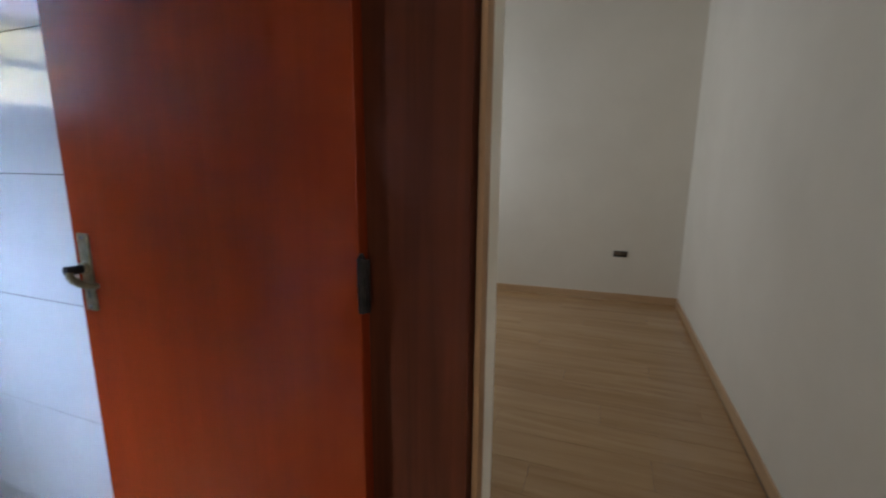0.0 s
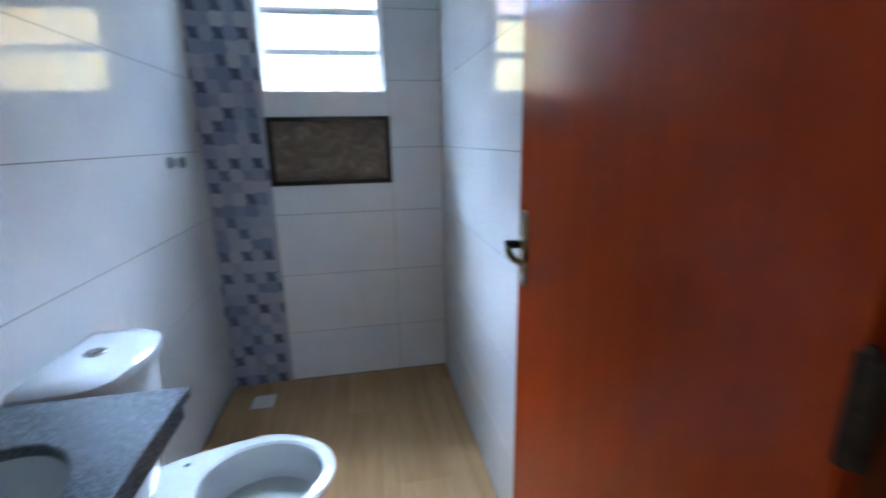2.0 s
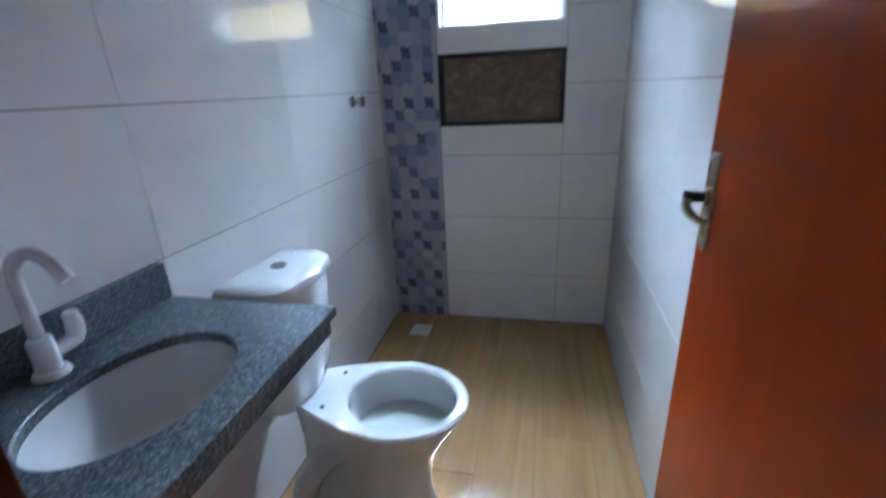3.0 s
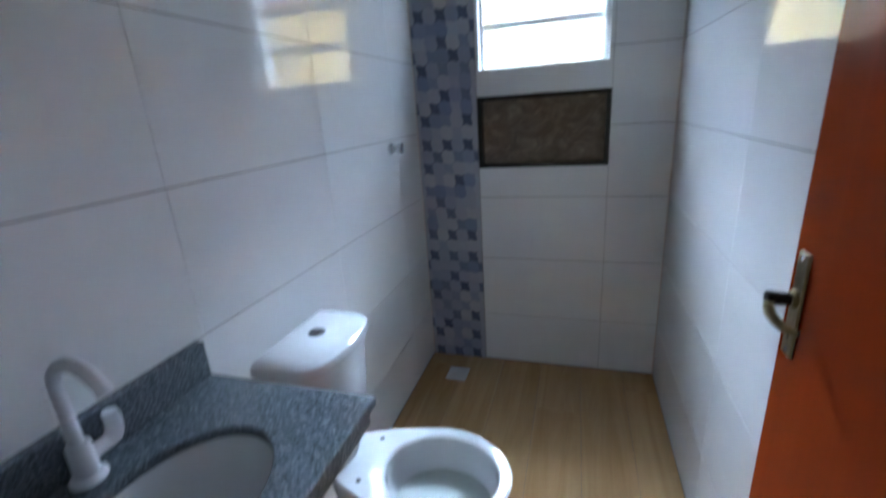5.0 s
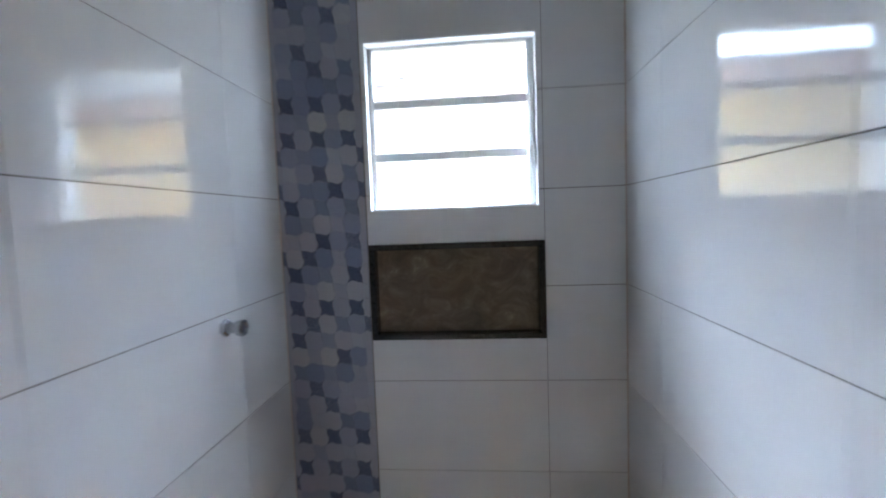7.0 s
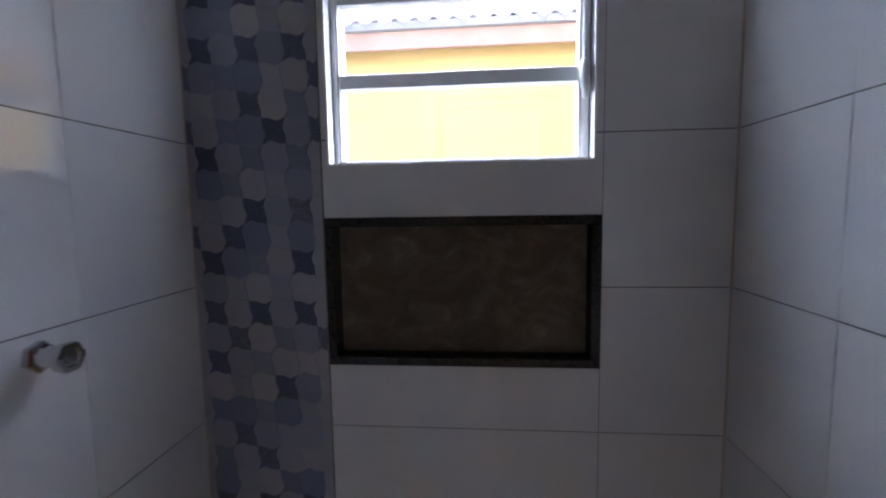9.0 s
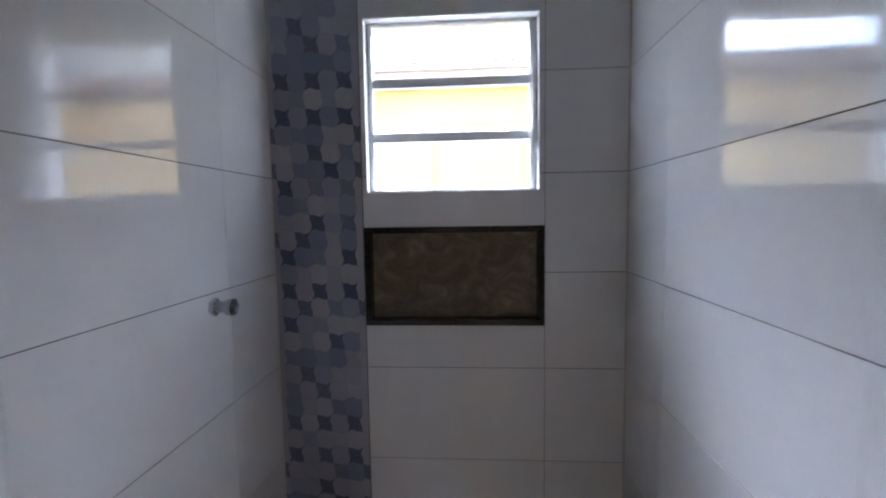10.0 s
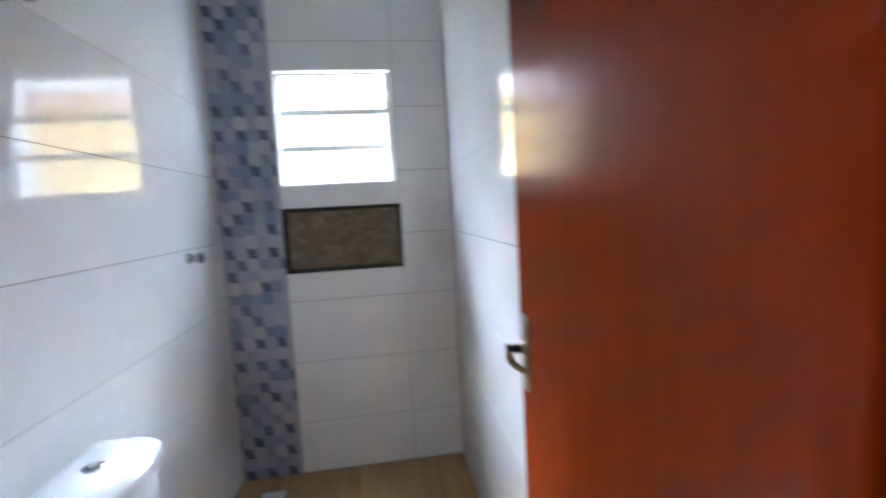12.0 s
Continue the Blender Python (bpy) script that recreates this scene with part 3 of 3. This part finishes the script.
basin = thing("washbasin", "oval white ceramic basin set under the granite counter", "basin")
rings = [oval(BA + 0.024, BB + 0.024, CZ - 0.0205), oval(BA + 0.006, BB + 0.006, CZ - 0.0207)]
prof = [(1.03, 0.030), (0.99, 0.055), (0.93, 0.085), (0.83, 0.11), (0.68, 0.128), (0.48, 0.138), (0.25, 0.143), (0.13, 0.145)]
rings += [oval(BA * s, BB * s, CZ - d) for s, d in prof]
outer = [oval(BA * s + 0.014, BB * s + 0.014, CZ - d - 0.012) for s, d in reversed(prof)]
bowl = loft(rings + outer, False, False)
part("bowl", bowl, CERAMIC, basin, "", True)
part("waste", pipe([(BX, BY, CZ - 0.150), (BX, BY, CZ - 0.1435), (BX, BY, CZ - 0.142)], [0.021, 0.021, 0.017], 20), CHROME, basin, "chrome waste", True)

trap = thing("basin_trap", "white plastic waste trap under the washbasin", "waste pipe")
part("pipe", pipe([(BX, BY, CZ - 0.149), (BX, BY, CZ - 0.26), (BX, BY, CZ - 0.34)], 0.017, 14), PLASTIC, trap, "", True)
part("cup", pipe([(BX, BY, CZ - 0.34), (BX, BY, CZ - 0.345), (BX, BY, CZ - 0.42), (BX, BY, CZ - 0.43)], [0.03, 0.034, 0.034, 0.026], 18), PLASTIC, trap, "", True)
part("outlet", pipe([(BX - 0.03, BY, CZ - 0.36), (BX - 0.09, BY, CZ - 0.36), (0.05, BY, CZ - 0.37), (0.003, BY, CZ - 0.375)], 0.014, 14), PLASTIC, trap, "", True)

tap = thing("basin_tap", "white plastic gooseneck tap with a side lever on the counter", "tap", (0.052, -1.793, CZ))
part("base", pipe([(0, 0, 0), (0, 0, 0.005), (0, 0, 0.010), (0, 0, 0.012)], [0.0260, 0.0255, 0.0215, 0.0175], 24), PLASTIC, tap, "", True)
part("body", pipe([(0, 0, 0.012), (0, 0, 0.014), (0, 0, 0.060), (0, 0, 0.066), (0, 0, 0.068)], [0.0172, 0.0180, 0.0172, 0.0155, 0.0108], 20), PLASTIC, tap, "", True)
arc = [(0, 0, 0.066), (0, 0, 0.12), (0, 0, 0.160)] + [(0.049 - 0.049 * math.cos(a), 0, 0.163 + 0.047 * math.sin(a)) for a in (math.radians(k) for k in range(15, 136, 15))] + [(0.0945, 0, 0.1835), (0.1000, 0, 0.1760)]
spout = part("spout", pipe(arc, 0.0103, 16), PLASTIC, tap, "curved swan-neck spout", True)
part("nozzle", pipe([(0.0992, 0, 0.1772), (0.1035, 0, 0.1705)], [0.0112, 0.0110], 16), PLASTIC, spout, "", True)
part("lever", pipe([(0.0, 0.010, 0.036), (0.0, 0.040, 0.036), (0.001, 0.049, 0.039), (0.002, 0.053, 0.048), (0.002, 0.056, 0.066), (0.001, 0.054, 0.083), (0.001, 0.054, 0.085)],
                   [0.0125, 0.0125, 0.0138, 0.0138, 0.0128, 0.0115, 0.0095], 14), PLASTIC, tap, "", True)

# ---- toilet ----
TY, RIM = -1.262, 0.438
toilet = thing("toilet", "white ceramic toilet without a seat, cistern against the tiled wall", "toilet")


def egg(x0, x1, half, z, n=48, back=0.30, front=1.0):
    """A plan outline from the back x0 to the front x1: narrow at the back, round at the front."""
    pts = []
    mid = x0 + (x1 - x0) * 0.58
    for k in range(n):
        t = math.tau * k / n
        c, s = math.cos(t), math.sin(t)
        if c >= 0:
            x, w = mid + (x1 - mid) * c, half * abs(s) ** front
        else:
            q = abs(c) ** 0.8
            x = mid + (mid - x0) * (-q)
            w = half * (abs(s) ** 0.45) * (1 - back * 1.15 * q)
        pts.append((x, TY + math.copysign(w, s), z))
    return pts


body_levels = [(0.10, 0.535, 0.112, 0.0), (0.10, 0.530, 0.108, 0.03), (0.11, 0.515, 0.101, 0.12), (0.12, 0.520, 0.106, 0.20), (0.13, 0.550, 0.126, 0.28),
               (0.13, 0.590, 0.151, 0.35), (0.13, 0.622, 0.167, 0.40), (0.13, 0.634, 0.173, 0.425)]
rings = [egg(a, b, h, z) for a, b, h, z in body_levels]
rings.append(egg(0.132, 0.637, 0.174, 0.432))
rings.append(egg(0.136, 0.630, 0.168, RIM))


def inner(a, b, z, n=48):
    return [(0.445 + a * math.cos(t), TY + b * math.sin(t), z) for t in (math.tau * k / n for k in range(n))]


rings += [inner(0.164, 0.138, RIM), inner(0.157, 0.131, RIM - 0.006), inner(0.154, 0.128, RIM - 0.03), inner(0.156, 0.130, RIM - 0.042), inner(0.150, 0.124, RIM - 0.080), inner(0.140, 0.115, RIM - 0.100), inner(0.098, 0.078, RIM - 0.130),
          inner(0.070, 0.055, RIM - 0.17), inner(0.045, 0.036, RIM - 0.22)]
part("bowl", loft(rings, True, True), CERAMIC, toilet, "", True)
part("water", loft([inner(0.138, 0.113, RIM - 0.1035), inner(0.137, 0.112, RIM - 0.103)]), WATER, toilet, "still water in the bowl")
for s in (-1, 1):
    part("trapway", pipe([(0.10, TY + s * 0.060, 0.02), (0.13, TY + s * 0.078, 0.10), (0.17, TY + s * 0.086, 0.19), (0.235, TY + s * 0.088, 0.27), (0.31, TY + s * 0.086, 0.33)],
                         [0.034, 0.040, 0.041, 0.040, 0.034], 20), CERAMIC, toilet, "moulded trapway bulge", True)
    # dark disc on the rim gives the hole's shade by colour
    part("bolt_hole", pipe([(0.236, TY + s * 0.080, RIM - 0.004), (0.236, TY + s * 0.080, RIM + 0.0008)], 0.0075, 14), DARK, toilet)
    part("floor_bolt", pipe([(0.30, TY + s * 0.121, 0.0), (0.30, TY + s * 0.121, 0.014), (0.30, TY + s * 0.121, 0.020)], [0.012, 0.011, 0.006], 12), PLASTIC, toilet, "", True)


def tank_plan(x1, half, z, r=0.072, x0=0.044):
    pts = [(x0, TY - half - 0.006, z)]
    pts += [(x1 - r + r * math.sin(a), TY - half + r - r * math.cos(a), z) for a in (math.pi / 2 * k / 8 for k in range(9))]
    for i in range(1, 6):
        f = i / 6
        pts.append((x1 + 0.012 * math.sin(math.pi * f), TY + (half - r) * (2 * f - 1), z))
    pts += [(x1 - r + r * math.cos(a), TY + half - r + r * math.sin(a), z) for a in (math.pi / 2 * k / 8 for k in range(9))]
    pts.append((x0, TY + half, z))
    return pts


cistern = part("cistern", loft([tank_plan(0.160, 0.105, RIM - 0.03), tank_plan(0.178, 0.125, RIM + 0.005), tank_plan(0.190, 0.138, 0.50), tank_plan(0.204, 0.148, 0.65), tank_plan(0.210, 0.151, 0.785)]), CERAMIC, toilet, "", True)
part("cistern_lid", loft([tank_plan(0.206, 0.147, 0.7855), tank_plan(0.221, 0.158, 0.788), tank_plan(0.224, 0.160, 0.800), tank_plan(0.220, 0.157, 0.814), tank_plan(0.206, 0.146, 0.823, 0.066), tank_plan(0.17, 0.115, 0.827, 0.05, 0.062)]), CERAMIC, toilet, "glossy rounded lid", True)
FB = (0.124, TY + 0.004)
button = part("flush_button", pipe([FB + (0.8262,), FB + (0.8305,), FB + (0.8322,), FB + (0.8325,)], [0.0230, 0.0225, 0.0205, 0.0185], 28), CHROME, toilet, "chrome flush button in a round collar", True)
# dark disc paints the shade between collar and dome
part("button_recess", pipe([FB + (0.8326,), FB + (0.8329,)], [0.0172, 0.0168], 24), DARK, button)
part("button_dome", pipe([FB + (0.8330,), FB + (0.8346,), FB + (0.8356,), FB + (0.8361,)], [0.0128, 0.0122, 0.0090, 0.0035], 24), CHROME, button, "", True)
part("button_split", box((0.1115, TY + 0.0034, 0.8357), (0.1365, TY + 0.0046, 0.8364)), DARK, button)

# ---- corner joints ----
STAIN = material("stained_corner_grout", [(0.3, (0.34, 0.25, 0.18)), (0.7, (0.52, 0.45, 0.39))], 0.8, grain=(40, 40, 4), detail=6)
structure("trim", box((WIDE - 0.0035, -0.0035, 0.001), (WIDE + 0.001, 0.001, BATH_TOP - 0.001)), STAIN, "stained grout line in the tiled corner", "grout line")
structure("trim", box((-0.001, -0.0030, 0.001), (0.0030, 0.001, BATH_TOP - 0.001)), STAIN, "stained grout line in the tiled corner", "grout line")

# ---- bedroom ----
socket = thing("socket_box", "open wall socket box without its cover plate", "socket box", (ROOM_X - 0.031, -2.605, 0.46))
part("shell", slab((-0.0615, 0.0615), (-0.028, 0.028), [(-0.054, -0.021, 0.054, 0.021)], -0.004, 0.045, pose(0, 0, 0, 0, 0, -90)), DARK, socket)
part("back", box((0.040, -0.0535, -0.0205), (0.044, 0.0535, 0.0205)), BOXTAN, socket)
part("wire", pipe([(0.039, -0.03, 0), (0.01, -0.01, 0.004), (0.006, 0.015, -0.006), (0.03, 0.04, 0.002)], 0.004, 8), BOXTAN, socket, "", True)
part("screw_lug", box((0.0, 0.036, -0.012), (0.008, 0.053, 0.012)), BOXTAN, socket)

switch = thing("light_switch", "white plastic light switch by the wall corner", "light switch", (WIDE + 0.0795, -2.215, 1.165))
part("plate", box((0.0, -0.038, -0.06), (0.009, 0.038, 0.06), 0.003), PLASTIC, switch)
part("rocker", box((0.0092, -0.012, -0.02), (0.013, 0.012, 0.02), 0.002), PLASTIC, switch)

# ---- outdoors ----
structure("ground", box((-60, -60, -0.4), (60, 60, -0.125)), CONCRETE, "bare grey concrete ground of the alley", "ground")
facade = structure("facade", slab((-0.14, WIDE + 0.075), (-0.1, TOP + 0.02), [(wx0 - 0.001, wz0 - 0.001, wx1 + 0.001, wz1 + 0.001)], 0.1505, 0.16, BATH_WINDOW_POSE), FACADE, "pale rendered outside wall", "wall")
# eave out of view, added to cut steep light above the window
structure("roof_eave", box((-4, 0.1605, TOP + 0.022), (6, 0.30, TOP + 0.12), 0.006), FACADE, "unseen pale eave added over the outside wall to shape the daylight", "eave")
house = thing("neighbour_house", "sunlit yellow painted neighbouring house under a tiled roof", "house")
NY, EAVE_Y = 1.75, 1.62
part("wall", box((-9, NY, -0.125), (11, NY + 0.15, 2.44)), YELLOW, house, "sunlit yellow rendered wall")
part("plinth", box((-9, NY - 0.012, -0.125), (11, NY - 0.0005, 0.35), 0.004), CONCRETE, house, "grey cement plinth")
part("fascia", box((-9, EAVE_Y, 2.335), (11, EAVE_Y + 0.025, 2.435), 0.003), TERRACOTTA, house, "faded terracotta fascia board")
part("soffit", box((-9, EAVE_Y + 0.0255, 2.40), (11, NY - 0.0005, 2.42)), FACADE, house)


def roof():
    """Rows of rounded tiles that step up the slope, with open ends along the eave."""
    bm = bmesh.new()
    pitch, arc, rise = 0.11, 8, 0.30
    rows = [EAVE_Y - 0.04 + 0.38 * k for k in range(9)]
    per_row = 180
    for k, (y0, y1) in enumerate(zip(rows, rows[1:])):
        z0, z1 = 2.445 + rise * (y0 - EAVE_Y) + 0.012, 2.445 + rise * (y1 - EAVE_Y)
        for i in range(per_row):
            x = -9 + pitch * i
            ring = [(x + pitch * j / arc, 0.052 * math.sin(math.pi * j / arc)) for j in range(arc + 1)]
            near = [bm.verts.new((u, y0, z0 + h)) for u, h in ring]
            far = [bm.verts.new((u, y1 + 0.03, z1 + h)) for u, h in ring]
            low = [bm.verts.new((u, y0, z0 + h - 0.014)) for u, h in ring]
            for j in range(arc):
                bm.faces.new((near[j], near[j + 1], far[j + 1], far[j]))
                bm.faces.new((low[j], low[j + 1], near[j + 1], near[j]))
    return bm


tagged(part("roof_tiles", roof(), ROOF_TILE, house, "weathered grey-brown clay roof tiles"), kind="stuff")
part("mortar", box((-9, EAVE_Y - 0.028, 2.4365), (11, EAVE_Y + 0.029, 2.478)), FACADE_GREY, house, "grey mortar bedding under the tile ends")
part("roof_deck", loft([[(-9, EAVE_Y + 0.03, 2.436), (11, EAVE_Y + 0.03, 2.436), (11, 4.6, 3.33), (-9, 4.6, 3.33)],
                        [(-9, EAVE_Y + 0.03, 2.442), (11, EAVE_Y + 0.03, 2.442), (11, 4.6, 3.336), (-9, 4.6, 3.336)]]), TERRACOTTA, house)
part("rear_wall", box((-9, 4.5, -0.125), (11, 4.6, 3.32)), YELLOW, house)

block = thing("far_house", "two-storey grey rendered house behind the neighbouring roof", "house")
part("wall", box((6.1, 6.4, -0.125), (14.0, 12.0, 6.4)), FACADE_GREY, block)
part("roof", loft([[(5.7, 6.0, 6.4), (14.4, 6.0, 6.4), (14.4, 12.4, 6.4), (5.7, 12.4, 6.4)], [(5.7, 6.0, 6.5), (14.4, 6.0, 6.5), (14.4, 12.4, 6.5), (5.7, 12.4, 6.5)],
                   [(8.0, 9.1, 7.7), (12.0, 9.1, 7.7), (12.0, 9.3, 7.7), (8.0, 9.3, 7.7)]]), TERRACOTTA, block)

# ---- mosaic strip, laid cell by cell ----
strip = thing("mosaic_strip", "floor-to-ceiling strip of blue, navy and grey shaped mosaic", "mosaic", kind="structure")
CW, CH = 0.0535, 0.0585
part("bed", box((0.001, 0.0006, 0.004), (0.3085, 0.0019, BATH_TOP)), MOSAIC_BLUE, strip)
NAVY = {0: (0,), 1: (3,), 3: (1,), 4: (2,), 6: (0, 2, 4), 8: (0, 2, 4), 9: (5, -1), 10: (2,), 11: (3, 5, -1), 12: (0,), 14: (2, 4), 15: (1, -1), 16: (0, 4),
        18: (0, 2, 4), 19: (1, 5)}
SLATE = {2: (0, 4), 4: (0,), 5: (5, 3), 9: (3,), 10: (0,), 12: (2, 4), 13: (1,), 14: (0,), 17: (1,), 19: (3,), 7: (1, -1), 1: (5, 1), 3: (3, -1), 16: (2,), 0: (2, 4)}


def cell_outline(u0, u1, waist, lean):
    """Four bowed sides: waist > 0 bows them out, < 0 in; each is shaped like a lazy S."""
    g = 0.0004
    w, h, n = u1 - u0, CH, 8
    pts = []
    full = abs(w - CW) < 1e-6

    def bow(f, way):
        return waist * math.sin(math.pi * f) * (1.0 + 0.75 * lean * way * math.sin(math.tau * f))
    for k in range(n):
        pts.append((u0 + w * k / n, -h / 2 - bow(k / n, 1) + g))
    for k in range(n):
        pts.append((u1 + (bow(k / n, -1) if full else 0) - g, -h / 2 + h * k / n))
    for k in range(n):
        pts.append((u1 - w * k / n, h / 2 + bow(k / n, 1) - g))
    for k in range(n):
        pts.append((u0 - (bow(k / n, -1) if full else 0) + g, h / 2 - h * k / n))
    return pts


def cell(bm, u0, u1, waist, z=0.0, u_shift=0.0):
    pts = cell_outline(u0, u1, waist, 1 if waist < 0 else -1)
    cu = (u0 + u1) / 2
    back = [bm.verts.new((u + u_shift, 0.0012, v + z)) for u, v in pts]
    mid = [bm.verts.new((u + u_shift, -0.0008, v + z)) for u, v in pts]
    top = [bm.verts.new((cu + (u - cu) * 0.965 + u_shift, -0.0014, v * 0.965 + z)) for u, v in pts]
    n = len(pts)
    for a, b in ((back, mid), (mid, top)):
        for k in range(n):
            bm.faces.new((a[k], a[(k + 1) % n], b[(k + 1) % n], b[k]))
    bm.faces.new(top)


cell_meshes = {}
edge_cells = {}
for r in range(-6, 39):
    zc = 1.782 - (r - 8) * CH
    for c in range(-1, 6):
        even = (r + c) % 2 == 0
        mat = MOSAIC_PALE
        if even:
            mat = MOSAIC_DARK if c in NAVY.get(r % 20, ()) else MOSAIC_BLUE if c in SLATE.get(r % 20, ()) or (r * 7 + c * 5) % 3 == 0 else MOSAIC_PALE
        waist = -0.0052 if even else 0.0052
        if 0 <= c <= 4:
            key = (mat.name, even)
            if key not in cell_meshes:
                bm = bmesh.new()
                cell(bm, -CW / 2, CW / 2, waist)
                cell_meshes[key] = mesh_of("mosaic_piece", bm, mat)
            ob = new("mosaic_piece", cell_meshes[key])
            ob.parent = strip
            ob.location = (0.0450 + c * CW, 0.0, zc)
        else:
            bm = edge_cells.setdefault(mat.name, (bmesh.new(), mat))[0]
            cell(bm, *((0.002, 0.0450 - CW / 2) if c < 0 else (0.0450 + 4.5 * CW, 0.3085)), waist, zc)
for bm, mat in edge_cells.values():
    tagged(part("cut_pieces", bm, mat, strip), kind="stuff")

# ---- wall tiles ----
tile_wall(wall_north, [0.311, 0.913, WIDE - 0.001], [(wx0 - 0.001, wz0 - 0.001, wx1 + 0.001, wz1 + 0.001), (nx0, nz0, nx1, nz1)], BATH_WINDOW_POSE)
tile_wall(wall_west, [SOUTH + 0.001, -1.486, -0.889, -0.292, -0.001], [], WEST_POSE)
tile_wall(wall_east, [0.001, 0.272, 0.872, 1.472, -SOUTH], [], EAST_POSE)
tile_wall(wall_south, [-WIDE + 0.001, -0.80, -0.20, -0.001], [(-DOOR_R - 0.036, -0.1, -DOOR_L + 0.036, DOOR_H + 0.036)], pose(0, SOUTH, 0, 0, 0, 180))

# ---- floor planks ----
PW, PL = 0.205, 1.22
plank_meshes = {}


def plank(x0, y0, x1, y1):
    g = 0.0006
    key = (round(x1 - x0, 3), round(y1 - y0, 3))
    if key not in plank_meshes:
        w, d = x1 - x0 - 2 * g, y1 - y0 - 2 * g
        plank_meshes[key] = mesh_of("plank", loft([[(0, 0, -0.008), (w, 0, -0.008), (w, d, -0.008), (0, d, -0.008)], [(0, 0, -0.0006), (w, 0, -0.0006), (w, d, -0.0006), (0, d, -0.0006)],
                                                   [(0.0006, 0.0006, 0), (w - 0.0006, 0.0006, 0), (w - 0.0006, d - 0.0006, 0), (0.0006, d - 0.0006, 0)]]), PLANK)
    ob = new("plank", plank_meshes[key])
    ob.parent = floor
    ob.location = (x0 + g, y0 + g, 0)


def lay(x0, y0, x1, y1, start):
    i = math.floor((x0 - 0.005) / PW)
    x = 0.005 + i * PW
    while x < x1 - 1e-6:
        a, b = max(x, x0), min(x + PW, x1)
        if b - a > 0.004:
            y = y0 - (start + (i * 0.41) % 1.0) * PL
            while y < y1:
                lo, hi = max(y, y0), min(y + PL, y1)
                if hi - lo > 0.004:
                    plank(a, lo, b, hi)
                y += PL
        x, i = x + PW, i + 1


lay(0.0, OUTER + 0.1, WIDE, 0.0, 0.3)
lay(HALL_X, HALL_Y, WIDE + 0.079, OUTER + 0.0995, 0.0)
lay(WIDE + 0.0795, HALL_Y, ROOM_X, 0.0, 0.15)
